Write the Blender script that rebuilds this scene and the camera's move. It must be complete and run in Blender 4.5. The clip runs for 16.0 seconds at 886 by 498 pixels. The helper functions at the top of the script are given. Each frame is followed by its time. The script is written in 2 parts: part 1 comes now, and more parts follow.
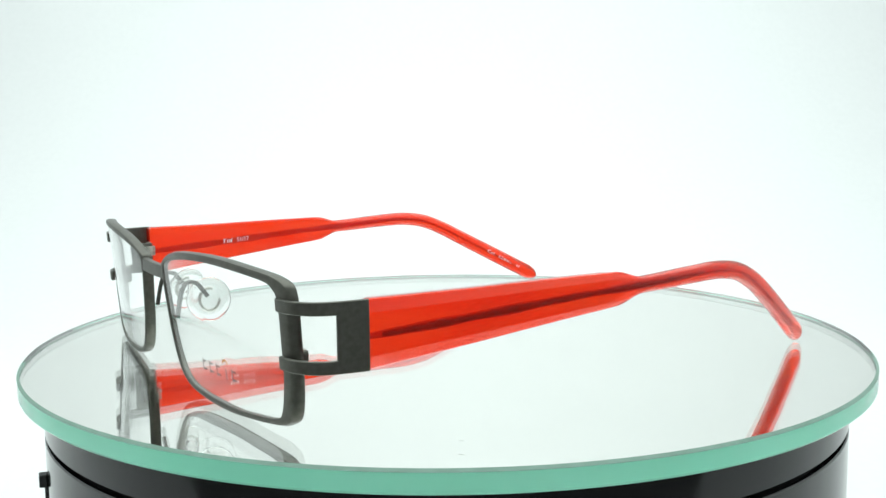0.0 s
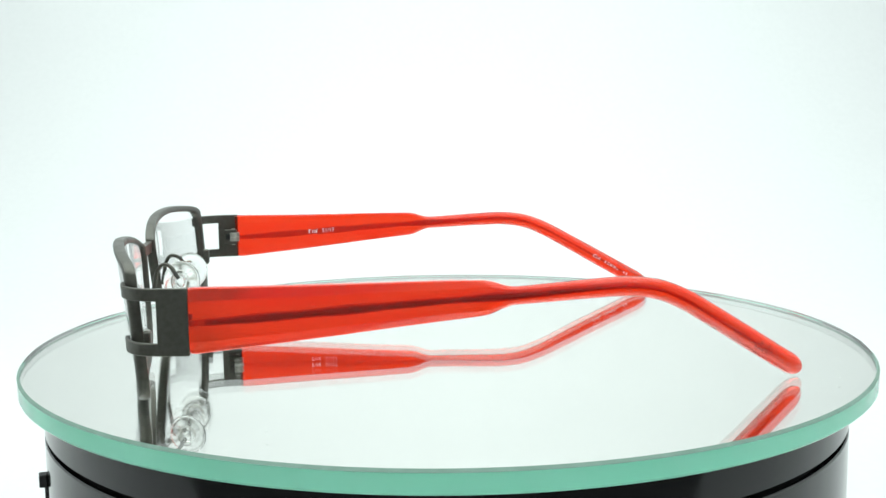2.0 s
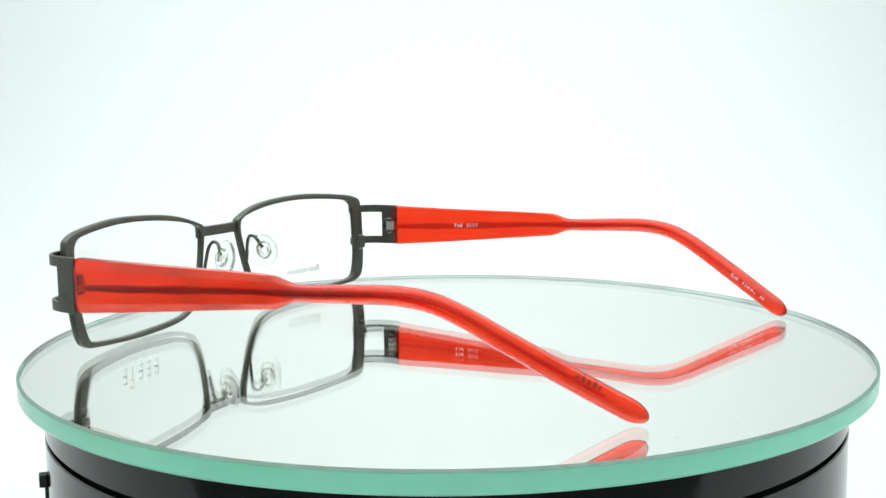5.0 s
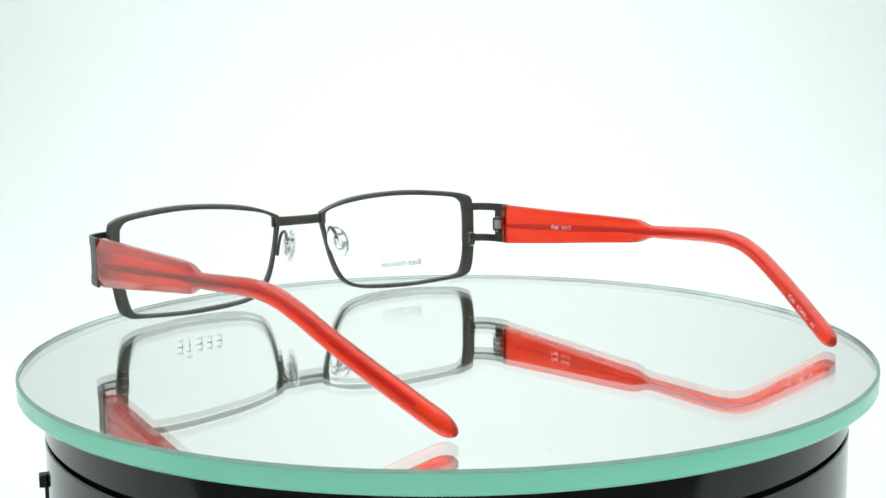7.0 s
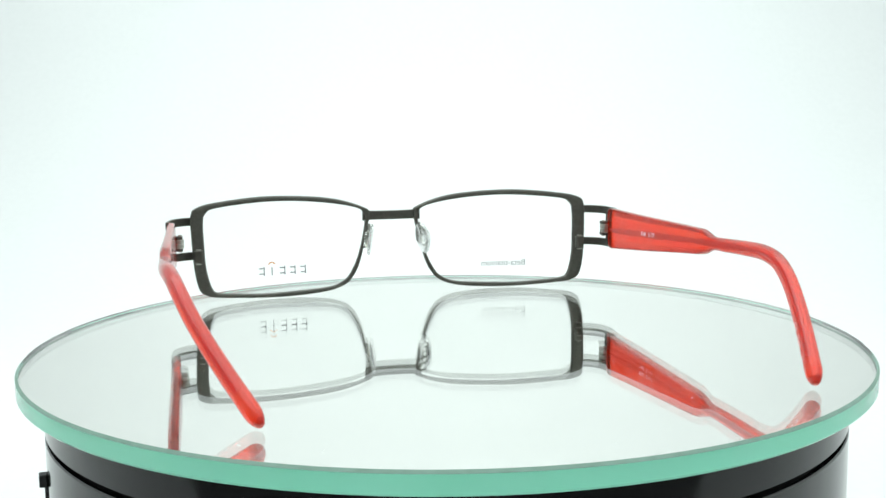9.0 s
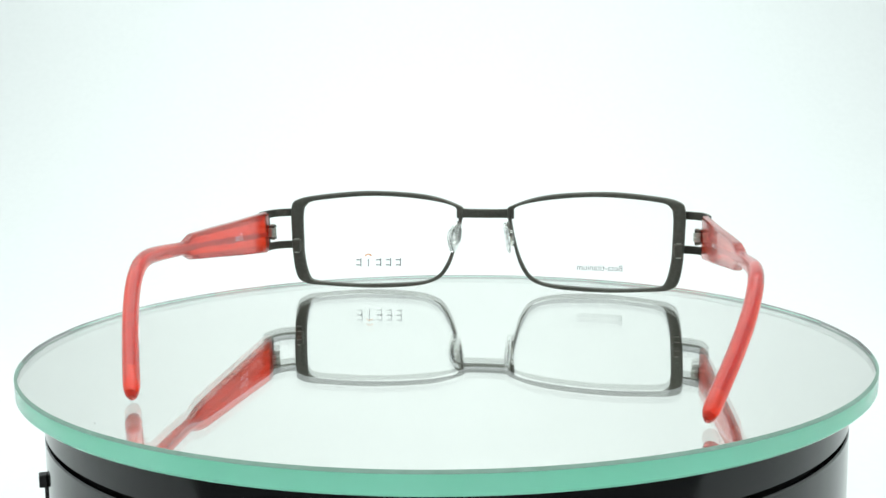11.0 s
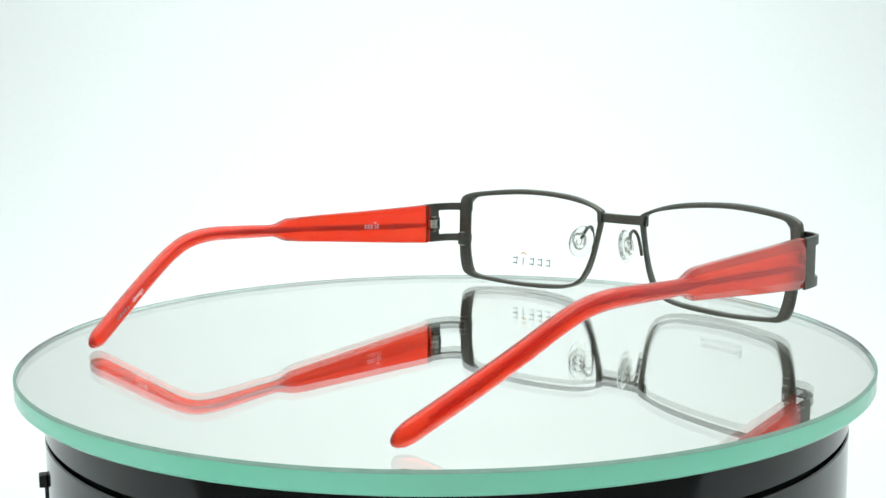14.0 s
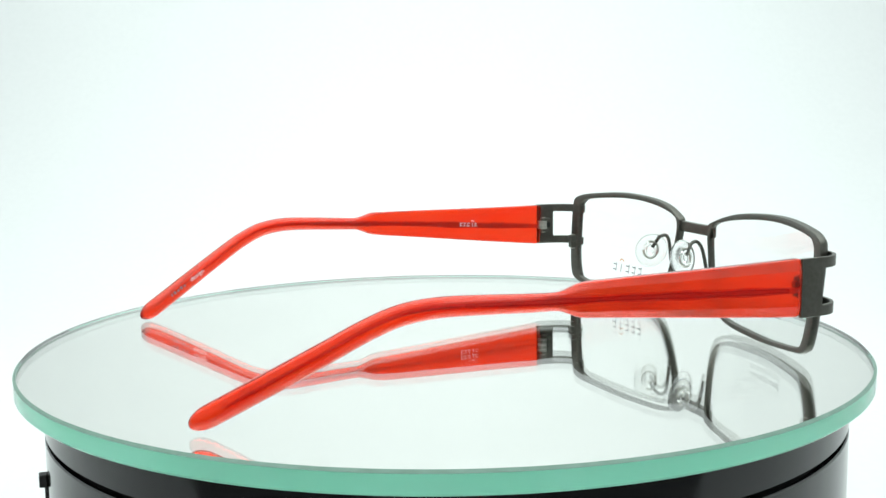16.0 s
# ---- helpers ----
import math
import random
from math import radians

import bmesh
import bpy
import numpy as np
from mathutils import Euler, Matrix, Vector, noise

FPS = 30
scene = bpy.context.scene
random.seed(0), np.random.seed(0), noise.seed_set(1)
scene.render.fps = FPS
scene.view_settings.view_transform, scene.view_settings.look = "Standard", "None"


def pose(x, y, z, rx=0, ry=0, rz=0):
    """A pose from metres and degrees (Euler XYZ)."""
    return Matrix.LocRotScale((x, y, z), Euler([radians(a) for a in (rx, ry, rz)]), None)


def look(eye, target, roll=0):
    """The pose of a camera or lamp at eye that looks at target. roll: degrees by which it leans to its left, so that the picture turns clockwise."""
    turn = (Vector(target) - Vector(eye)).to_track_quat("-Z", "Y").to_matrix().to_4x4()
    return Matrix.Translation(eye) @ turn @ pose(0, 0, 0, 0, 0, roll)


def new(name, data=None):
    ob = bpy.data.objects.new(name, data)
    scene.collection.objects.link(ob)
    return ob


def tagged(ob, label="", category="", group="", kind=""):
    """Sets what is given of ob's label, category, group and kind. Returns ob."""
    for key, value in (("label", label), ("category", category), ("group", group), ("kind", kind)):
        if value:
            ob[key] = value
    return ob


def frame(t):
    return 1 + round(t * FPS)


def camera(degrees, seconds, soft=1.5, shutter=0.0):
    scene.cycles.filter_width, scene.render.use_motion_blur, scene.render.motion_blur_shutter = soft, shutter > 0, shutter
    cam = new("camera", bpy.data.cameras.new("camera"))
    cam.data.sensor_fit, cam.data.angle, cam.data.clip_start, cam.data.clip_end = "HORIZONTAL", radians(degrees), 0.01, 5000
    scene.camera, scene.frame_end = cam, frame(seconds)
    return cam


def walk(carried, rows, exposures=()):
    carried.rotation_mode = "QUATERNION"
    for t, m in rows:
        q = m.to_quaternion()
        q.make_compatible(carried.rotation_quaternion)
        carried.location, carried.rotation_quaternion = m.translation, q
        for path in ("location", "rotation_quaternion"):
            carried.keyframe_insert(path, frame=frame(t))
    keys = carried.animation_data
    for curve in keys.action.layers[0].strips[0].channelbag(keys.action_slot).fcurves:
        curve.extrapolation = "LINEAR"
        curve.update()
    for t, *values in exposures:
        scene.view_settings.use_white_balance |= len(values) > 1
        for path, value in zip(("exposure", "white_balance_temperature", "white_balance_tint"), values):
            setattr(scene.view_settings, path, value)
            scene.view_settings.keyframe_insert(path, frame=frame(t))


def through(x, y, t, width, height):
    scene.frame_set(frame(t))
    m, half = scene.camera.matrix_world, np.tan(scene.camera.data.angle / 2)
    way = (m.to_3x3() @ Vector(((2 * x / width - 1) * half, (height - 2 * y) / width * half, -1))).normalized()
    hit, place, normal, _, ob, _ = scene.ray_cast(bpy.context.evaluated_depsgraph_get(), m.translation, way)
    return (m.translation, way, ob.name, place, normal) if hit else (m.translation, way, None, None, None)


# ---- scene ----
# A pair of spectacles turns on a mirrored glass turntable in a white light tent.
# Spectacles are written in millimetres: x to the wearer's left, y towards the ear tips, z up from the glass.

RATE = -11.936                       # degrees a second


def turn_at(t):
    drift = np.interp(t, [0, 2, 4, 6.5, 8, 9.2, 11.5, 13, 16], [0.03, 0.10, 0.02, -0.15, -0.25, -0.15, 0.13, 0.13, -0.02])
    return 0.071 + RATE * t + float(drift)


cam = camera(43.586, 16.0, soft=1.5)
EYE = Vector((0.0, -0.286, 0.0615))
AIM = Vector((math.sin(radians(-0.094)) * math.cos(radians(7.596)), math.cos(radians(-0.094)) * math.cos(radians(7.596)), -math.sin(radians(7.596))))
VIEW = look(EYE, EYE + AIM, -0.613)
walk(cam, [(0, VIEW), (16, VIEW)])

# ---- light ----
world = bpy.data.worlds.new("room_dark")
world.use_nodes = True
scene.world = world
world.node_tree.nodes["Background"].inputs[0].default_value = (0.9, 1.0, 0.98, 1)
world.node_tree.nodes["Background"].inputs[1].default_value = 0.03


def area_lamp(name, eye, target, sx, sy, watts, colour=(0.905, 1.0, 0.98)):
    data = bpy.data.lights.new(name, "AREA")
    data.shape, data.size, data.size_y, data.energy, data.color = "RECTANGLE", sx, sy, watts, colour
    ob = new(name, data)
    ob.matrix_world = look(eye, target)
    return ob


area_lamp("ceiling_led_panel", (0, 0.18, 0.930), (0, 0.1801, 0), 1.78, 1.50, 18.0)


# ---- materials ----
def material(name):
    m = bpy.data.materials.new(name)
    m.use_nodes = True
    nodes = m.node_tree.nodes
    return m, nodes, m.node_tree.links, nodes["Principled BSDF"]


def noise_node(nodes, links, scale, detail=3.0, stretch=None):
    tc = nodes.new("ShaderNodeTexCoord")
    nz = nodes.new("ShaderNodeTexNoise")
    nz.inputs["Scale"].default_value, nz.inputs["Detail"].default_value = scale, detail
    if stretch:
        mp = nodes.new("ShaderNodeMapping")
        mp.inputs["Scale"].default_value = stretch
        links.new(tc.outputs["Object"], mp.inputs["Vector"])
        links.new(mp.outputs["Vector"], nz.inputs["Vector"])
    else:
        links.new(tc.outputs["Object"], nz.inputs["Vector"])
    return nz


def ramp_node(nodes, links, src, a, b, lo=0.3, hi=0.7):
    r = nodes.new("ShaderNodeValToRGB")
    r.color_ramp.elements[0].position, r.color_ramp.elements[1].position = lo, hi
    r.color_ramp.elements[0].color, r.color_ramp.elements[1].color = (*a, 1), (*b, 1)
    links.new(src, r.inputs["Fac"])
    return r


def bump_node(nodes, links, src, bsdf, strength, distance):
    b = nodes.new("ShaderNodeBump")
    b.inputs["Strength"].default_value, b.inputs["Distance"].default_value = strength, distance
    links.new(src, b.inputs["Height"])
    links.new(b.outputs["Normal"], bsdf.inputs["Normal"])


def plain(name, a, b, rough, metal=0.0, scale=400, bump=0.0, rough_var=0.0, spec=0.5):
    m, nodes, links, bsdf = material(name)
    nz = noise_node(nodes, links, scale)
    links.new(ramp_node(nodes, links, nz.outputs["Fac"], a, b).outputs["Color"], bsdf.inputs["Base Color"])
    bsdf.inputs["Metallic"].default_value, bsdf.inputs["Roughness"].default_value = metal, rough
    bsdf.inputs["Specular IOR Level"].default_value = spec
    if rough_var:
        n2 = noise_node(nodes, links, scale * 0.21)
        v = (rough - rough_var,) * 3, (rough + rough_var,) * 3
        links.new(ramp_node(nodes, links, n2.outputs["Fac"], *v).outputs["Color"], bsdf.inputs["Roughness"])
    if bump:
        bump_node(nodes, links, noise_node(nodes, links, scale * 6).outputs["Fac"], bsdf, bump, 0.00005)
    return m


def clear(name, colour, ior, rough=0.0, bump=0.0, scale=120):
    m, nodes, links, bsdf = material(name)
    bsdf.inputs["Base Color"].default_value = (*colour, 1)
    bsdf.inputs["Transmission Weight"].default_value = 1.0
    bsdf.inputs["IOR"].default_value, bsdf.inputs["Roughness"].default_value = ior, rough
    if bump:
        bump_node(nodes, links, noise_node(nodes, links, scale).outputs["Fac"], bsdf, bump, 0.0002)
    return m


GUNMETAL = plain("gunmetal_lacquer", (0.096, 0.094, 0.080), (0.120, 0.117, 0.101), 0.40, metal=0.75, scale=900, bump=0.25, rough_var=0.05)
STEEL = plain("hinge_steel", (0.42, 0.42, 0.38), (0.55, 0.55, 0.5), 0.28, metal=1.0, scale=1200)
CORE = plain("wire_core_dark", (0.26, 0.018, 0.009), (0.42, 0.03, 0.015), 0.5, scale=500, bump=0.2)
TAIL = plain("wire_tail_red", (0.50, 0.028, 0.011), (0.66, 0.04, 0.016), 0.5, scale=500)
LENS = clear("demo_lens", (0.992, 0.997, 0.994), 1.28)
PAD = clear("silicone_pad", (0.985, 0.99, 0.98), 1.30, 0.16)
TOPGLASS = clear("float_glass", (1.0, 1.0, 0.994), 1.50)
MIRROR = plain("silver_backing", (0.983, 0.987, 0.963), (0.986, 0.99, 0.966), 0.0, metal=1.0, scale=60)
BLACK = plain("black_gloss_plastic", (0.005, 0.005, 0.006), (0.008, 0.008, 0.009), 0.09, scale=300, rough_var=0.03)
BLACKMATT = plain("black_matt_plastic", (0.012, 0.012, 0.012), (0.02, 0.02, 0.02), 0.5, scale=500, bump=0.2)
GREYPRINT = plain("grey_print", (0.16, 0.16, 0.17), (0.24, 0.24, 0.25), 0.5, scale=2000)
ORANGEPRINT = plain("orange_print", (0.75, 0.28, 0.06), (0.85, 0.36, 0.1), 0.5, scale=2000)
CLOTH = plain("white_tent_cloth", (0.762, 0.772, 0.772), (0.777, 0.787, 0.787), 0.9, scale=180, bump=0.15, spec=0.1)
DARKCLOTH = plain("dark_tent_cloth", (0.085, 0.085, 0.085), (0.10, 0.10, 0.10), 0.9, scale=180, spec=0.1)
GREYCLOTH = plain("grey_tent_cloth", (0.50, 0.505, 0.505), (0.54, 0.545, 0.545), 0.9, scale=180, spec=0.1)


def red_body(name, dark, light, through):
    """Coloured layer inside the acetate: scattering both ways, partly clear."""
    m, nodes, links, bsdf = material(name)
    nz = noise_node(nodes, links, 50, 5.0, (7, 0.6, 7))
    col = ramp_node(nodes, links, nz.outputs["Fac"], dark, light)
    dif, tra = nodes.new("ShaderNodeBsdfDiffuse"), nodes.new("ShaderNodeBsdfTranslucent")
    body = nodes.new("ShaderNodeMixShader")
    for sh, slot in ((dif, 1), (tra, 2)):
        links.new(col.outputs["Color"], sh.inputs["Color"])
        links.new(sh.outputs[0], body.inputs[slot])
    body.inputs["Fac"].default_value = 0.35
    thr, mix = nodes.new("ShaderNodeBsdfTransparent"), nodes.new("ShaderNodeMixShader")
    thr.inputs["Color"].default_value = (1.0, 0.50, 0.40, 1)
    links.new(body.outputs[0], mix.inputs[1])
    links.new(thr.outputs[0], mix.inputs[2])
    mix.inputs["Fac"].default_value = through
    links.new(mix.outputs[0], nodes["Material Output"].inputs["Surface"])
    return m


def red_acetate():
    """Clear red acetate, faintly cloudy, polished skin."""
    m, nodes, links, bsdf = material("clear_red_acetate")
    nz = noise_node(nodes, links, 60, 4.0, (6, 0.5, 6))
    links.new(ramp_node(nodes, links, nz.outputs["Fac"], (0.975, 0.027, 0.003), (0.996, 0.052, 0.007)).outputs["Color"], bsdf.inputs["Base Color"])
    bsdf.inputs["Transmission Weight"].default_value = 0.90
    bsdf.inputs["IOR"].default_value, bsdf.inputs["Roughness"].default_value = 1.40, 0.21
    bsdf.inputs["Coat Weight"].default_value, bsdf.inputs["Coat Roughness"].default_value = 0.32, 0.02
    bump_node(nodes, links, noise_node(nodes, links, 90).outputs["Fac"], bsdf, 0.15, 0.0004)
    return m


RED = red_acetate()
WHITEPRINT = plain("white_print", (0.93, 0.84, 0.82), (0.96, 0.89, 0.87), 0.5, scale=2000)
# pale copy of the wire: the wash of glancing reflection put into its colour
WASHEDCORE = red_body("wire_core_washed", (0.48, 0.028, 0.012), (0.68, 0.05, 0.02), 0.70)
MILKY = red_body("milky_red_acetate", (0.98, 0.34, 0.20), (0.99, 0.46, 0.30), 0.45)


def edge_glass():
    """Finely ground edge: half clear, half scattering the light that runs inside the plate."""
    m, nodes, links, bsdf = material("green_glass_edge")
    nz = noise_node(nodes, links, 40, 4.0)
    col = ramp_node(nodes, links, nz.outputs["Fac"], (0.36, 0.98, 0.73), (0.40, 0.99, 0.77))
    bsdf.inputs["Base Color"].default_value = (0.80, 0.97, 0.90, 1)
    bsdf.inputs["Transmission Weight"].default_value = 1.0
    bsdf.inputs["IOR"].default_value, bsdf.inputs["Roughness"].default_value = 1.52, 0.2
    dif, tra = nodes.new("ShaderNodeBsdfDiffuse"), nodes.new("ShaderNodeBsdfTranslucent")
    inner, outer = nodes.new("ShaderNodeMixShader"), nodes.new("ShaderNodeMixShader")
    for sh, slot in ((dif, 1), (tra, 2)):
        links.new(col.outputs["Color"], sh.inputs["Color"])
        links.new(sh.outputs[0], inner.inputs[slot])
    inner.inputs["Fac"].default_value = 0.80
    links.new(bsdf.outputs[0], outer.inputs[1])
    links.new(inner.outputs[0], outer.inputs[2])
    outer.inputs["Fac"].default_value = 0.96
    # polished face: mirrors the inside of the plate past the critical angle
    fre, glo, skin_mix = nodes.new("ShaderNodeFresnel"), nodes.new("ShaderNodeBsdfGlossy"), nodes.new("ShaderNodeMixShader")
    fre.inputs["IOR"].default_value = 1.52
    glo.inputs["Roughness"].default_value = 0.04
    links.new(fre.outputs[0], skin_mix.inputs[0])
    links.new(outer.outputs[0], skin_mix.inputs[1])
    links.new(glo.outputs[0], skin_mix.inputs[2])
    links.new(skin_mix.outputs[0], nodes["Material Output"].inputs["Surface"])
    return m


EDGE = edge_glass()
LINT = plain("grey_lint", (0.62, 0.64, 0.63), (0.74, 0.76, 0.75), 0.8, scale=900)
# the chamfer's dark reflection of the tent front is put into its colour
CHAMFER = plain("ground_chamfer_darkened", (0.15, 0.27, 0.21), (0.19, 0.32, 0.26), 0.4, scale=300)


# ---- building helpers ----
MM = 0.001
SHIFT = Vector((0.673, -69.933, -0.15))     # the turning axis lies at the origin


def mm(x, y, z):
    return (Vector((x, y, z)) + SHIFT) * MM


def part(name, bm, mat, parent, label="", smooth=True, bevel=0.0, sharp=38):
    bmesh.ops.recalc_face_normals(bm, faces=bm.faces)
    me = bpy.data.meshes.new(name)
    bm.to_mesh(me)
    bm.free()
    for m in (mat if isinstance(mat, (list, tuple)) else [mat]):
        me.materials.append(m)
    if smooth:
        me.polygons.foreach_set("use_smooth", [True] * len(me.polygons))
        me.set_sharp_from_angle(angle=radians(sharp))
    ob = new(name, me)
    if bevel:
        b = ob.modifiers.new("bevel", "BEVEL")
        b.width, b.segments, b.limit_method, b.angle_limit = bevel, 2, "ANGLE", radians(40)
        b.harden_normals = False
    if parent is not None:
        ob.parent = parent
    if label:
        ob["label"] = label
    return ob


def spline(points, n, closed=False):
    """Catmull-Rom through points (tuples of any length), n steps a span."""
    pts = [np.array(p, float) for p in points]
    out, m = [], len(pts)
    spans = m if closed else m - 1
    for i in range(spans):
        def at(k):
            return pts[k % m] if closed else pts[min(max(k, 0), m - 1)]
        a, b, c, d = at(i - 1), at(i), at(i + 1), at(i + 2)
        for s in range(n):
            u = s / n
            out.append(0.5 * ((2 * b) + (c - a) * u + (2 * a - 5 * b + 4 * c - d) * u * u + (3 * b - a - 3 * c + d) * u ** 3))
    if not closed:
        out.append(pts[-1])
    return out


def skin(rings, closed_path=False, caps=True):
    """A surface through equal rings of points."""
    bm = bmesh.new()
    vs = [[bm.verts.new(p) for p in ring] for ring in rings]
    n = len(rings[0])
    for i in range(len(rings) if closed_path else len(rings) - 1):
        a, b = vs[i], vs[(i + 1) % len(rings)]
        for j in range(n):
            bm.faces.new((a[j], a[(j + 1) % n], b[(j + 1) % n], b[j]))
    if caps and not closed_path:
        bm.faces.new(vs[0])
        bm.faces.new(vs[-1])
    return bm


def tube(path, radius, sides=10):
    """A round wire along a path of Vectors; radius a number or a list."""
    rings = []
    for i, p in enumerate(path):
        d = (path[min(i + 1, len(path) - 1)] - path[max(i - 1, 0)]).normalized()
        a = d.cross(Vector((0.3, 0.2, 1))).normalized()
        b = d.cross(a)
        r = radius[i] if isinstance(radius, (list, tuple)) else radius
        rings.append([p + (a * math.cos(k * math.tau / sides) + b * math.sin(k * math.tau / sides)) * r for k in range(sides)])
    return skin(rings)


def block(bm, centre, sx, sy, sz, turn=0.0):
    m = Matrix.Translation(centre) @ Matrix.Rotation(turn, 4, "Z") @ Matrix.Diagonal((sx, sy, sz, 1))
    bmesh.ops.create_cube(bm, size=1.0, matrix=m)


def lathe(profile, sides=128):
    """A turned body from (radius, height) pairs, from the bottom to the top."""
    rings = [[Vector((r * math.cos(k * math.tau / sides), r * math.sin(k * math.tau / sides), z)) for k in range(sides)] for r, z in profile]
    return skin(rings)


# ---- the tent ----
GREY_FLECKS = ((0.2385, 0.9088, 0.0785, 0.0026), (0.1047, 0.8764, 0.0384, 0.0024), (-0.1879, 0.83, -0.0064, 0.0026), (0.3678, 0.7948, -0.0335, 0.0022), (-0.0792, 0.8494, 0.0109, 0.0014), (0.3674, 0.8947, 0.06, 0.0014))


def build_tent():
    # floor and back in one sweep
    path = [(-0.20, -0.12), (0.52, -0.12)]
    for k in range(1, 25):
        a = k / 24 * math.pi / 2
        path.append((0.52 + 0.48 * math.sin(a), -0.12 + 0.48 * (1 - math.cos(a))))
    path.append((1.00, 0.95))
    bm = bmesh.new()
    vs = [[bm.verts.new((x, y, z)) for x in (-0.9, 0.9)] for y, z in path]
    for a, b in zip(vs, vs[1:]):
        bm.faces.new((a[0], a[1], b[1], b[0]))
    ob = part("backdrop", bm, CLOTH, None)
    s = ob.modifiers.new("thickness", "SOLIDIFY")
    s.thickness, s.offset = 0.004, -1
    tagged(ob, "smooth white cloth sweep forming tent floor and back", "backdrop", kind="structure")
    # a few small grey specks added on the sweep
    bm = bmesh.new()
    for x, y, z, r in GREY_FLECKS:
        tilt = math.asin(min(1, (y - 0.52) / 0.48))
        m = Matrix.Translation((x, y, z)) @ Matrix.Rotation(tilt, 4, "X") @ Matrix.Diagonal((1, 0.8, 0.15, 1))
        bmesh.ops.create_icosphere(bm, subdivisions=2, radius=r, matrix=m)
    tagged(part("lint", bm, GREYCLOTH, None), "faint grey specks added on white cloth", "lint", kind="stuff")
    for name, c, d, mat, label in (
            ("wall_west", (-0.905, 0.20, 0.415), (0.008, 1.62, 1.08), CLOTH, "white diffusing cloth side of the tent"),
            ("wall_east", (0.905, 0.20, 0.415), (0.008, 1.62, 1.08), CLOTH, "white diffusing cloth side of the tent"),
            ("wall_front", (0, -0.605, 0.415), (1.80, 0.008, 1.08), GREYCLOTH, "grey cloth closing the tent behind the camera"),
            ("floor", (0, -0.403, -0.126), (1.80, 0.404, 0.008), DARKCLOTH, "dark grey cloth under the front of the tent"),
            ("ceiling", (0, 0.20, 0.960), (1.82, 1.62, 0.008), CLOTH, "white cloth roof of the tent")):
        bm = bmesh.new()
        block(bm, c, *d)
        tagged(part(name, bm, mat, None, smooth=False), label, name.split("_")[0], kind="structure")


# ---- the turntable ----
DISC_R, DISC_T = 0.1061, 0.0048
OFF = Vector((0.00045 * math.cos(radians(42)), 0.00045 * math.sin(radians(42)), 0))   # the glass sits a little off its axis


DUST = ((0.0975, 0.0078), (0.0986, -0.0085), (0.0025, -0.0900))


def build_turntable():
    base = new("turntable_base")
    tagged(base, "round glossy black motor base under the glass plate", "turntable")
    r = 0.1003
    part("platter_ring", lathe([(r - 0.004, -0.0142), (r - 0.0003, -0.0142), (r, -0.0139), (r, -0.0058), (r - 0.0006, -0.0052), (r - 0.004, -0.0052)]), BLACK, base, "glossy black upper ring")
    part("groove", lathe([(r - 0.003, -0.0161), (r - 0.0026, -0.0160), (r - 0.0026, -0.0139), (r - 0.003, -0.0138)]), BLACKMATT, base)
    part("housing", lathe([(r - 0.002, -0.118), (r, -0.1175), (r, -0.0158), (r - 0.0003, -0.0155), (r - 0.004, -0.0155)]), BLACK, base, "glossy black lower housing")
    part("foot", lathe([(r - 0.006, -0.1196), (r - 0.006, -0.1178)]), BLACKMATT, base)
    # small switch at the side
    way = Vector((-0.937, -0.349, 0))
    sw = bmesh.new()
    block(sw, way * (r + 0.0009) + Vector((0, 0, -0.0256)), 0.0019, 0.0032, 0.0030, math.atan2(way.y, way.x))
    lever = part("switch_knob", sw, BLACKMATT, base, "small black knob", bevel=0.0003)
    part("switch_rod", tube([way * (r + 0.0002) + Vector((0, 0, z)) for z in (-0.050, -0.040, -0.0268)], 0.0005, 8), BLACKMATT, lever)

    plate = new("glass_plate")
    tagged(plate, "round mirrored glass plate with green ground edge", "turntable plate")
    n = 256
    bm = bmesh.new()
    c = 0.0006

    def ring(rad, z):
        return [bm.verts.new(OFF + Vector((rad * math.cos(k * math.tau / n), rad * math.sin(k * math.tau / n), z))) for k in range(n)]
    rings = [ring(DISC_R - c, 0.0), ring(DISC_R, -c), ring(DISC_R, -DISC_T + c), ring(DISC_R - c, -DISC_T)]
    for i, (a, b) in enumerate(zip(rings, rings[1:])):
        for k in range(n):
            f = bm.faces.new((a[k], b[k], b[(k + 1) % n], a[(k + 1) % n]))
            f.material_index = 3 if i == 0 else 1
    bm.faces.new(rings[0]).material_index = 0
    bm.faces.new(rings[-1]).material_index = 2
    part("mirror_glass", bm, [TOPGLASS, EDGE, MIRROR, CHAMFER], plate)
    # faint scratches and lint on the glass
    rnd = random.Random(4)
    bm = bmesh.new()
    spots = list(DUST) + [(rnd.uniform(-0.095, 0.095), rnd.uniform(-0.095, 0.095)) for _ in range(14)]
    for i, (x, y) in enumerate(spots):
        if math.hypot(x, y) > 0.1:
            continue
        a = rnd.uniform(0, math.tau)
        length = 0.0011 if i < len(DUST) else rnd.uniform(0.00012, 0.0003)
        wide = 0.00022 if i < len(DUST) else length * 0.8
        block(bm, (x, y, 0.00004), length, wide, 0.00004, a)
    tagged(part("lint", bm, LINT, plate, "fine lint and scratches on the glass", smooth=False), kind="stuff")
    return base, plate


# ---- the spectacles ----
def face_y(x, z):
    bow = max(0.0, 1 - ((abs(x) - 34) / 28) ** 2) * (0.6 + 0.045 * z)      # base curve of each lens
    return -6.2 + 6.2 * (abs(x) / 62.5) ** 2 + (28 - z) * 0.075 - bow


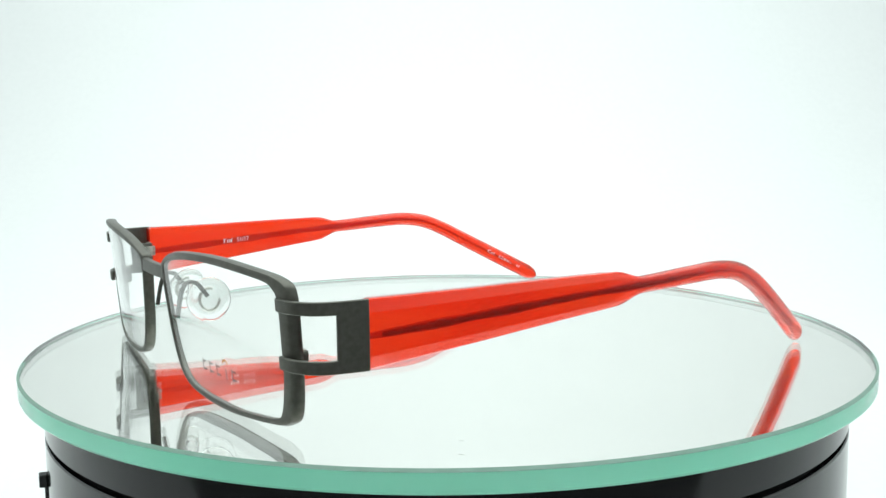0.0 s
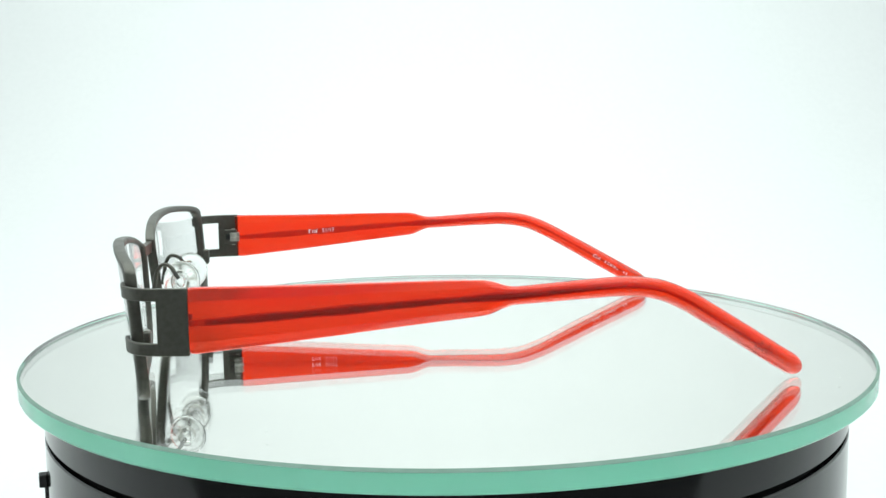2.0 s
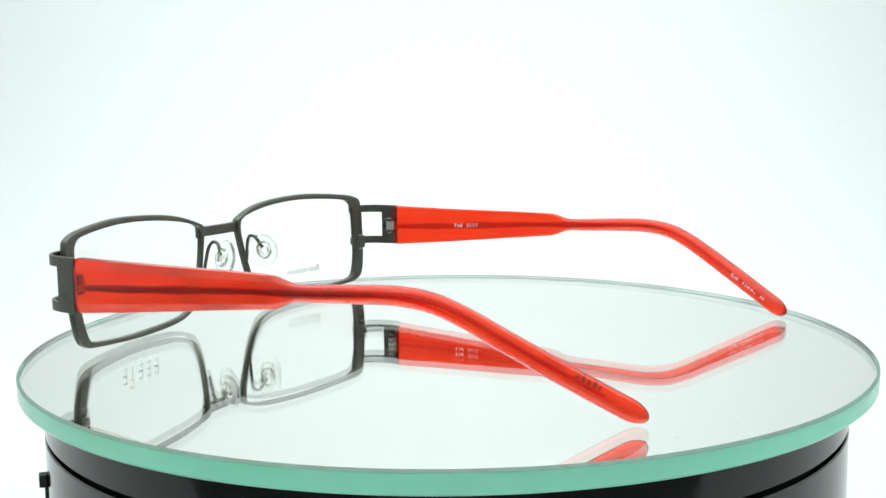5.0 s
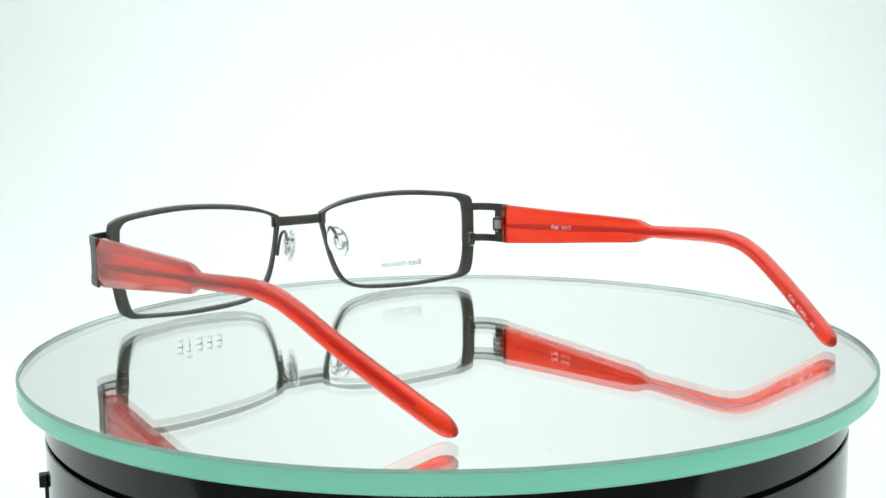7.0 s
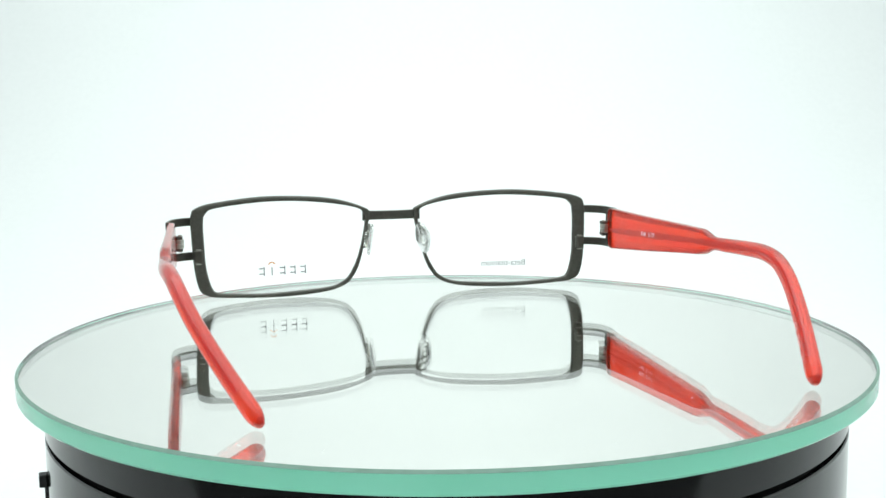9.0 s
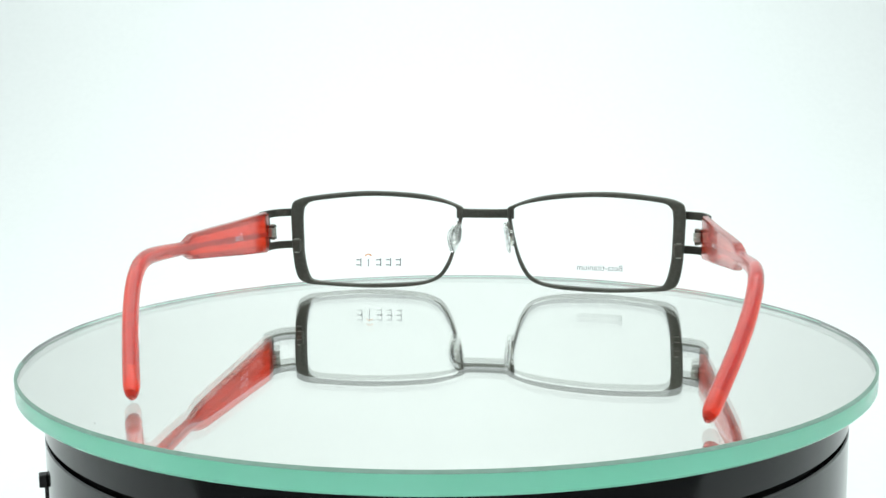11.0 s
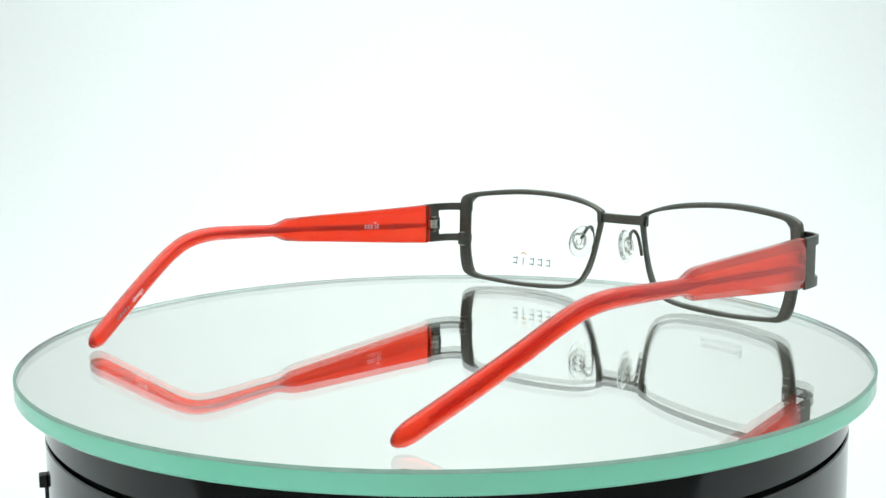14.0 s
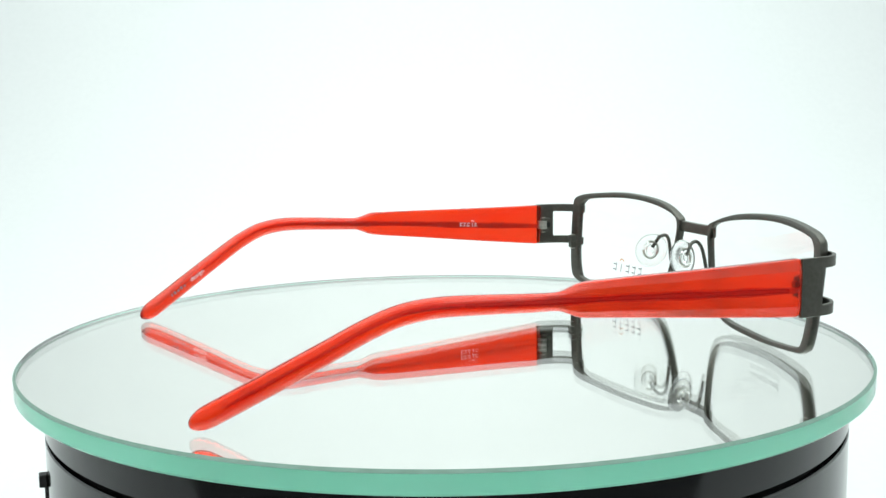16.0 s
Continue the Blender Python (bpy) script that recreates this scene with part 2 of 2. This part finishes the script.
OUTER = [(7.3, 25.6), (9.1, 28.0), (20.3, 31.2), (39.2, 32.4), (55.0, 31.3), (61.9, 29.9), (63.8, 27.4), (63.8, 20.2), (63.2, 10.6), (61.9, 4.6), (59.8, 2.6), (55.6, 1.6), (38.5, 0.45), (23.6, 1.1), (16.2, 3.0), (12.9, 6.0), (10.7, 10.6), (8.7, 18.3)]
INNER = [(8.9, 25.4), (12.0, 28.0), (24.2, 30.0), (39.1, 30.7), (55.4, 29.5), (59.2, 27.9), (60.1, 25.0), (60.0, 18.0), (59.6, 11.0), (58.1, 4.9), (55.8, 3.1), (48.0, 2.2), (38.6, 1.8), (22.0, 2.6), (15.9, 4.7), (13.0, 8.4), (10.9, 13.5), (9.2, 20.5)]


def resample(pts, n):
    pts = [np.array(p) for p in pts]
    seg = [np.linalg.norm(b - a) for a, b in zip(pts, pts[1:] + pts[:1])]
    cum = np.concatenate([[0], np.cumsum(seg)])
    closed = np.array(pts + [pts[0]])
    at = np.linspace(0, cum[-1], n, endpoint=False)
    return np.stack([np.interp(at, cum, closed[:, k]) for k in (0, 1)], 1)


def rim(side, parent):
    a, b = spline(OUTER, 8, True), spline(INNER, 8, True)
    depth = 2.45
    rings = []
    for (xo, zo), (xi, zi) in zip(a, b):
        yo, yi = face_y(xo, zo), face_y(xi, zi)
        mid = (np.array((xo, zo)) + np.array((xi, zi))) / 2
        sec = []
        for u, v in ((0.0, 0.35), (0.10, 0.08), (0.30, 0.0), (0.72, 0.0), (0.92, 0.06), (1.0, 0.28), (1.0, 0.75), (0.92, 0.95), (0.72, 1.0), (0.25, 1.0), (0.08, 0.93), (0.0, 0.70)):
            x, z, y = xo + (xi - xo) * u, zo + (zi - zo) * u, yo + (yi - yo) * u
            sec.append(mm(side * x, y - 0.9 + depth * v, z))
        rings.append(sec)
    return part("rim", skin(rings, True), GUNMETAL, parent)


def lens(side, parent):
    edge = spline(INNER, 6, True)
    n = len(edge)
    cx, cz = 35.0, 16.5
    bm = bmesh.new()
    layers = []
    for dy in (-0.75, 0.75):
        rings = []
        for k in (1.012, 0.85, 0.65, 0.45, 0.25):
            rr = []
            for x, z in edge:
                px, pz = cx + (x - cx) * k, cz + (z - cz) * k
                rr.append(bm.verts.new(mm(side * px, face_y(px, pz) + 0.15 + dy, pz)))
            rings.append(rr)
        centre = bm.verts.new(mm(side * cx, face_y(cx, cz) + 0.15 + dy, cz))
        for a, b in zip(rings, rings[1:]):
            for j in range(n):
                bm.faces.new((a[j], a[(j + 1) % n], b[(j + 1) % n], b[j]))
        for j in range(n):
            bm.faces.new((rings[-1][j], rings[-1][(j + 1) % n], centre))
        layers.append(rings[0])
    for j in range(n):
        bm.faces.new((layers[0][j], layers[0][(j + 1) % n], layers[1][(j + 1) % n], layers[1][j]))
    ob = part("lens", bm, LENS, parent, "clear plastic demo lens with printed marks")
    ob.visible_shadow = False
    return ob


def slab_grid(nodes, cells, thick, side):
    """A solid sheet on a grid: nodes[i][j] outer points and normals in plan; cells[i][j] says which are filled."""
    bm = bmesh.new()
    ni, nj = len(nodes), len(nodes[0])
    out, inn = {}, {}

    def vert(store, i, j, d):
        if (i, j) not in store:
            (x, y, z), (nx, ny) = nodes[i][j]
            store[(i, j)] = bm.verts.new(mm(side * (x - nx * d), y - ny * d, z))
        return store[(i, j)]

    def filled(i, j):
        return 0 <= i < ni - 1 and 0 <= j < nj - 1 and cells(i, j)
    for i in range(ni - 1):
        for j in range(nj - 1):
            if not filled(i, j):
                continue
            q = [(i, j), (i + 1, j), (i + 1, j + 1), (i, j + 1)]
            bm.faces.new([vert(out, *c, 0) for c in q])
            bm.faces.new([vert(inn, *c, thick) for c in reversed(q)])
            for (a, b), nb in (((q[0], q[1]), (i, j - 1)), ((q[1], q[2]), (i + 1, j)), ((q[2], q[3]), (i, j + 1)), ((q[3], q[0]), (i - 1, j))):
                if not filled(*nb):
                    bm.faces.new((vert(out, *a, 0), vert(out, *b, 0), vert(inn, *b, thick), vert(inn, *a, thick)))
    return bm


def end_piece(side, parent):
    plan = spline([(60.7, -1.9), (62.7, -1.7), (65.5, -0.9), (68.0, 0.9), (69.6, 3.2), (70.4, 6.0), (70.8, 9.0), (71.1, 12.1)], 4)
    levels = [13.6, 16.1, 24.3, 26.8]
    nodes = []
    for i, p in enumerate(plan):
        d = plan[min(i + 1, len(plan) - 1)] - plan[max(i - 1, 0)]
        d = d / np.linalg.norm(d)
        fade = max(0.0, min(1.0, (p[1] + 1.9) / 5))
        nodes.append([((p[0], p[1] + (26.8 - z) * 0.045 * (1 - fade), z), (d[1], -d[0])) for z in levels])
    first = next(i for i, p in enumerate(plan) if p[1] > 5.6)
    bm = slab_grid(nodes, lambda i, j: j != 1 or i >= first, 0.85, side)
    ob = part("end_piece", bm, GUNMETAL, parent, "pierced gunmetal end plate with square window", bevel=0.00018)
    # closing block of the rim behind the lower bar
    bm = bmesh.new()
    block(bm, mm(side * 61.8, 2.4, 14.9), 0.0026, 0.0026, 0.0042, 0)
    part("closing_block", bm, GUNMETAL, parent, bevel=0.0004)
    sc = tube([mm(side * 61.8, 2.6, z) for z in (12.5, 17.2)], 0.0008, 14)
    part("screw", sc, STEEL, parent)
    return ob


def temple_axis(s, side):
    """Offset outwards, height of the middle and full height along the temple."""
    lat = spline_at([(0, 0.0), (27, 1.4), (60, 3.2), (80, 3.4), (94, 2.2), (104, -0.1), (115, -4.1), (131, -10.9)], s)
    mid = spline_at([(0, 20.2), (22, 21.2), (44, 22.4), (57, 23.0), (66, 23.35), (78, 24.0), (87, 24.2), (94, 23.2), (100, 20.8), (106, 17.5), (131, 3.0)], s)
    if side > 0:
        u = min(1, max(0, (s - 94) / 36))
        mid -= 0.75 * u * u * (3 - 2 * u)                # this ear tip is bent down a little further
    end = 57.2 if side > 0 else 55.3
    if s < end:
        h = 13.1 + (7.2 - 13.1) * s / end
    elif s < end + 7:
        u = (s - end) / 7
        h = 7.2 + (3.7 - 7.2) * u * u * (3 - 2 * u)
    else:
        h = 3.7 + 1.0 * min(1, (s - end - 7) / 55)
    return lat, mid, h


def spline_at(pts, s):
    xs, ys = [p[0] for p in pts], [p[1] for p in pts]
    i = max(0, min(len(xs) - 2, sum(1 for x in xs[1:] if s > x)))

    def slope(k):
        if k <= 0:
            return (ys[1] - ys[0]) / (xs[1] - xs[0])
        if k >= len(xs) - 1:
            return (ys[-1] - ys[-2]) / (xs[-1] - xs[-2])
        return (ys[k + 1] - ys[k - 1]) / (xs[k + 1] - xs[k - 1])
    h = xs[i + 1] - xs[i]
    u = (s - xs[i]) / h
    return ((2 * u ** 3 - 3 * u * u + 1) * ys[i] + (u ** 3 - 2 * u * u + u) * h * slope(i) + (-2 * u ** 3 + 3 * u * u) * ys[i + 1] + (u ** 3 - u * u) * h * slope(i + 1))


def temple_point(side, s, out, up, splay, dip):
    """A point of the temple: s along it, out from its middle, up from its middle; turned about its hinge."""
    lat, mid, _ = temple_axis(s, side)
    e = 0.5
    l2, m2, _ = temple_axis(s + e, side)
    l1, m1, _ = temple_axis(s - e, side)
    t = Vector((l2 - l1, 2 * e, m2 - m1)).normalized()
    o = Vector((1, 0, 0))
    o = (o - t * o.dot(t)).normalized()
    n = o.cross(t)
    p = Vector((lat, s, mid)) + o * out + n * up
    p = Matrix.Rotation(radians(-splay), 3, "Z") @ Vector((p.x, p.y, 0)) + Vector((0, 0, p.z - min(p.y, 90) * math.tan(radians(dip))))
    return mm(side * (69.6 + p.x), 11.6 + p.y, p.z)


# half the slab's section, from the middle of its outer face over the bevel to the inner face
SLAB = [(1, 0), (1, 0.25), (1, 0.45), (1, 0.62), (0.74, 0.80), (0.48, 0.965), (0.30, 1), (-0.2, 1), (-0.65, 1), (-0.9, 0.97), (-1, 0.88), (-1, 0.5), (-1, 0)]


def temple(side, parent, splay, dip):
    tip = 129.8 if side > 0 else 128.6
    stations = sorted(set([0, 0.4, 1.2] + [k * 2.0 for k in range(2, 28)] + [54.5, 55.5, 56.5, 57.5, 58.5, 59.5, 60.5, 61.5, 62.5, 63.5, 64.3] + [65 + k * 1.5 for k in range(42)] + [tip + d for d in (-3.4, -2.4, -1.5, -0.8, 0.2, 1.2, 2.0, 2.6, 2.9)]))
    rings = []
    for s in stations:
        _, _, h = temple_axis(min(s, 131), side)
        w = 2.9 + (3.6 - 2.9) * min(1, max(0, (s - 60) / 20))
        k = 1.0
        if s > tip - 0.8:
            k = math.sqrt(max(0.02, 1 - ((s - tip + 0.8) / 3.75) ** 2))
        if s < 1:
            k = 0.93 + 0.07 * s
        hh, ww = h / 2 * k, w / 2 * k
        flat = 1 - min(1, max(0, (s - 54) / 10))      # bevelled slab in front, oval wire cover behind
        sec = []
        for j in range(24):
            a = j * math.tau / 24
            fx, fz = SLAB[j] if j <= 12 else SLAB[24 - j]
            fz = fz if j <= 12 else -fz
            rx, rz = ww * math.cos(a), hh * math.sin(a)
            sec.append(temple_point(side, s, rx + (ww * fx - rx) * flat, rz + (hh * fz - rz) * flat, splay, dip))
        rings.append(sec)
    body = part("temple", skin(rings), RED, parent, "clear red acetate temple with bent ear tip", sharp=13)
    def core_half(s):
        hw = 0.94 - 0.30 * min(1, s / 62) - 0.50 * min(1, max(0, (s - 62) / 34))
        hw *= 0.80 + 0.16 * math.sin(s * 0.33 + 0.6) * math.cos(s * 0.11) + 0.07 * math.sin(s * 1.9)
        if s < 12:
            hw *= 0.35 + 0.65 * s / 12
        if s > 121:
            hw *= math.sqrt(max(0.05, 1 - ((s - 121) / 4.5) ** 2))
        return hw

    def lift(s):
        return -0.5 * max(0, 1 - s / 50)
    # clouded strip behind the wire
    rings = []
    for s in [0.4 + 1.5 * k for k in range(84)]:
        hw = core_half(s) * 1.4 + 0.12
        rings.append([temple_point(side, s, -0.42 + 0.3 * math.cos(k * math.tau / 10), lift(s) + hw * math.sin(k * math.tau / 10), splay, dip) for k in range(10)])
    part("wire_sleeve", skin(rings), MILKY, body, "clouded red layer along the wire")
    # wearer's right gets the washed-out wire copy, as if veiled by reflection
    for name, first, last, mat, label in (("wire_core", 2, 55, CORE if side > 0 else WASHEDCORE, "flat wire inside the acetate"), ("wire_tail", 54, 84, TAIL, "thin reddish wire end inside the ear tip")):
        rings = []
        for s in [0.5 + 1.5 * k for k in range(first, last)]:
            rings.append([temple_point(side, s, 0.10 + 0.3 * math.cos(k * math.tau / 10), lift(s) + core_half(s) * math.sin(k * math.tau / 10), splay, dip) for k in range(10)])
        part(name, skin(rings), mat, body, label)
    return body


def letters(text, size, place, mat, name, parent, label):
    """Flat raised print: text laid out from its own left edge; place(u, v, lift) gives the point."""
    cu = bpy.data.curves.new("letters", "FONT")
    cu.body, cu.size = text, size
    ob = bpy.data.objects.new("letters", cu)
    scene.collection.objects.link(ob)
    dg = bpy.context.evaluated_depsgraph_get()
    dg.update()
    me = bpy.data.meshes.new_from_object(ob.evaluated_get(dg))
    bpy.data.objects.remove(ob)
    bm = bmesh.new()
    bm.from_mesh(me)
    for v in bm.verts:
        v.co = place(v.co.x, v.co.y, 0.0)
    return part(name, bm, mat, parent, label, smooth=False)


def bars(boxes, place, mat, name, parent, label):
    """Plain printed bars (u, v, width, height)."""
    bm = bmesh.new()
    for u, v, w, h in boxes:
        vs = [bm.verts.new(place(*c, 0.0)) for c in ((u, v), (u + w, v), (u + w, v + h), (u, v + h))]
        bm.faces.new(vs)
    return part(name, bm, mat, parent, label, smooth=False)


def arch(place, cu, cv, r0, r1, mat, name, parent, label):
    bm = bmesh.new()
    pts = [(math.radians(20 + 140 * k / 10)) for k in range(11)]
    a = [bm.verts.new(place(cu + r1 * math.cos(t), cv + r1 * math.sin(t), 0)) for t in pts]
    b = [bm.verts.new(place(cu + r0 * math.cos(t), cv + r0 * math.sin(t), 0)) for t in pts]
    for k in range(10):
        bm.faces.new((a[k], a[k + 1], b[k + 1], b[k]))
    return part(name, bm, mat, parent, label, smooth=False)


def mark_boxes(u, h, w, gap):
    """Five plain bracket shapes standing for a maker's mark."""
    out, t = [], 0.13 * h
    for k in range(5):
        x = u + k * (w + gap)
        if k == 3:
            out += [(x + 0.45 * w, 0, t, h * 0.9)]
        else:
            out += [(x, 0, t, h), (x + t, 0.12 * h, w - t, t), (x + t, 0.75 * h, w - t, t)]
    return out


def prints(temples, lenses):
    for side, splay, dip in ((1, -2.7, -0.05), (-1, 2.5, 0.70)):
        def inner(s0, v0, way, depth):
            return lambda u, v, lift: temple_point(side, s0 + way * u, -depth, v0 + v, splay, dip)
        if side < 0:
            p = inner(22.7, -0.6, 1, 1.47)
            bars([(0, 0, 0.32, 1.2), (0.32, 1.0, 0.5, 0.2), (1.05, 0, 0.28, 0.85), (1.6, 0, 0.25, 1.0), (2.1, 0, 0.55, 0.85), (2.55, 0.8, 0.2, 0.45)], p, WHITEPRINT, "model_print", temples[side], "small white printed bars")
            letters("51/17", 1.75, inner(26.9, -0.6, 1, 1.47), WHITEPRINT, "size_print", temples[side], "white printed size 51/17")
            letters("Col.", 1.5, inner(115.5, -0.5, 1, 1.86), WHITEPRINT, "colour_print", temples[side], "white printed colour code")
            bars([(0, 0, 0.2, 0.9), (0.7, 0, 0.5, 0.2), (0.75, 0.7, 0.4, 0.2), (1.6, 0, 0.2, 0.8), (1.95, 0, 0.2, 0.8), (2.6, 0, 0.2, 0.8), (2.95, 0.1, 0.2, 0.6), (3.6, 0, 0.4, 0.2), (5.6, 0, 0.2, 0.8), (6.3, 0, 0.2, 0.8)], inner(119.2, -0.5, 1, 1.86), WHITEPRINT, "code_print", temples[side], "white printed bars")
        else:
            p = inner(28.6, -0.7, -1, 1.47)
            bars(mark_boxes(0, 1.35, 0.85, 0.42), p, WHITEPRINT, "maker_mark", temples[side], "white printed mark")
            arch(p, 4.25, 1.55, 0.35, 0.6, WHITEPRINT, "mark_arch", temples[side], "white printed arch")
            letters("design", 1.7, inner(118.2, -0.45, -1, 1.86), WHITEPRINT, "design_print", temples[side], "white printed word design")
            bars([(0, 0, 0.35, 0.8), (0.8, 0, 0.6, 0.9), (1.8, 0, 0.6, 0.6), (2.8, 0, 0.6, 0.9), (3.8, 0, 0.5, 0.6)], inner(124.2, -0.4, -1, 1.86), GREYPRINT, "word_print", temples[side], "worn printed bars")

    def on_lens(x0, z0):
        return lambda u, v, lift: mm(x0 + u, face_y(x0 + u, z0 + v) - 0.64, z0 + v)
    letters("Beta-titanium", 2.75, on_lens(-44.8, 7.2), GREYPRINT, "material_print", lenses[-1], "grey printed words Beta-titanium")
    p = on_lens(28.3, 7.3)
    bars(mark_boxes(0, 2.7, 1.75, 1.55), p, GREYPRINT, "lens_mark", lenses[1], "grey printed mark")
    arch(p, 10.9, 3.0, 0.85, 1.25, ORANGEPRINT, "lens_arch", lenses[1], "orange printed arch")


def hinge(side, parent, splay):
    bm = bmesh.new()
    block(bm, mm(side * 68.3, 9.2, 20.2), 0.0026, 0.0022, 0.0042)      # spring box riveted on the end plate
    for z in (22.0, 18.4):
        block(bm, mm(side * 67.2, 10.6, z), 0.0018, 0.0026, 0.0009)
    leaf = part("hinge", bm, GUNMETAL, parent, "gunmetal sprung hinge", bevel=0.00015)
    # square hole drawn as a thin black plate, its shade put into the colour
    bm = bmesh.new()
    block(bm, mm(side * 66.96, 9.2, 20.2), 0.0002, 0.0012, 0.0016)
    part("hinge_slot_shade", bm, BLACKMATT, leaf, smooth=False)
    for z, h in ((20.9, 1.25), (19.5, 1.25)):
        bm = tube([mm(side * 67.0, 10.9, z - h / 2), mm(side * 67.0, 10.9, z + h / 2)], 0.0011, 16)
        block(bm, mm(side * 67.35, 11.8, z), 0.0013, 0.0018, h * MM)
        part("hinge_knuckle", bm, STEEL, leaf, "bare steel knuckle", bevel=0.00008)
    part("hinge_screw", tube([mm(side * 67.0, 10.9, 17.7), mm(side * 67.0, 10.9, 22.8)], 0.0006, 12), STEEL, leaf)


def bridge(parent):
    rings = []
    for k in range(25):
        x = -9.4 + 18.8 * k / 24
        u = x / 9.4
        zc = 25.1 + 0.15 * u * u
        y = -6.2 - 0.35 * (1 - u * u)
        h = 1.42 + 0.3 * u ** 6
        rings.append([mm(x, y + b, zc + a) for a, b in ((-h, -0.45), (-h + 0.15, -0.6), (h - 0.15, -0.6), (h, -0.45), (h, 0.75), (h - 0.15, 0.9), (-h + 0.15, 0.9), (-h, 0.75))])
    part("bridge", skin(rings), GUNMETAL, parent)


def nose_pad(side, parent):
    # wire arm: a loop from the rim backwards to the pad
    pts = [(9.3, -3.4, 15.0), (9.0, -2.9, 18.0), (8.6, -2.2, 21.0), (8.2, -0.9, 22.6), (8.4, 0.9, 22.2), (8.9, 2.0, 20.8), (9.3, 3.0, 19.2)]
    path = [mm(side * p[0], p[1], p[2]) for p in spline(pts, 6)]
    arm = part("pad_arm", tube(path, 0.0005, 8), GUNMETAL, parent)
    # pad: an oval cushion, leaning
    m = Matrix.Translation(mm(side * 8.4, 3.6, 18.4)) @ Matrix.Rotation(radians(side * -14), 4, "Z") @ Matrix.Rotation(radians(side * -8), 4, "Y")
    rings = []
    for r, t in ((0.05, -0.50), (0.60, -0.50), (0.88, -0.42), (0.97, -0.25), (1.0, 0.0), (0.97, 0.22), (0.88, 0.38), (0.60, 0.45), (0.05, 0.45)):
        rings.append([m @ Vector((side * -t * MM * 1.1, 4.7 * r * math.cos(k * math.tau / 28) * MM, 5.0 * r * math.sin(k * math.tau / 28) * MM)) for k in range(28)])
    pad = part("nose_pad", skin(rings), PAD, parent, "clear silicone nose pad")
    # metal box sunk into the pad
    rings = []
    for r, t in ((1.25, 0.0), (1.85, 0.0), (1.85, 1.5), (1.25, 1.5)):
        rings.append([m @ Vector((side * (t + 0.4) * MM, r * math.cos(k * math.tau / 20) * MM, r * 1.25 * math.sin(k * math.tau / 20) * MM)) for k in range(20)])
    part("pad_boss", skin(rings, True), PAD, pad)
    # wire curl round the boss, added also for the boss's dark refracted outline
    curl = [m @ Vector((side * 1.0 * MM, 2.1 * MM * math.cos(a), 2.5 * MM * math.sin(a))) for a in (radians(70 + 290 * k / 26) for k in range(27))]
    part("pad_dark_curl", tube(curl, 0.00034, 8), STEEL, pad, "thin steel wire curl that also draws the boss's dark refracted outline")


def build_spectacles():
    g = new("spectacles")
    tagged(g, "gunmetal rectangular spectacles with clear red temples on glass plate", "spectacles")
    temples, lenses = {}, {}
    for side in (1, -1):
        rim(side, g)
        lenses[side] = lens(side, g)
        end_piece(side, g)
        splay = -2.7 if side > 0 else 2.5
        temples[side] = temple(side, g, splay, -0.05 if side > 0 else 0.70)
        hinge(side, g, splay)
        nose_pad(side, g)
    bridge(g)
    prints(temples, lenses)
    return g


build_tent()
base, plate = build_turntable()
spectacles = build_spectacles()


def motions():
    times = [0, 0.5, 1, 1.5, 2, 2.5, 3, 3.5, 4, 4.75, 5.5, 6.25, 7, 7.5, 8, 8.5, 9, 9.75, 10.5, 11.25, 12, 12.5, 13, 13.5, 14, 14.5, 15, 15.5, 16]
    walk(spectacles, [(t, pose(0, 0, 0, 0, 0, -59.69 + turn_at(t))) for t in times])
    walk(plate, [(t, pose(0, 0, 0, 0, 0, turn_at(t))) for t in times])


motions()
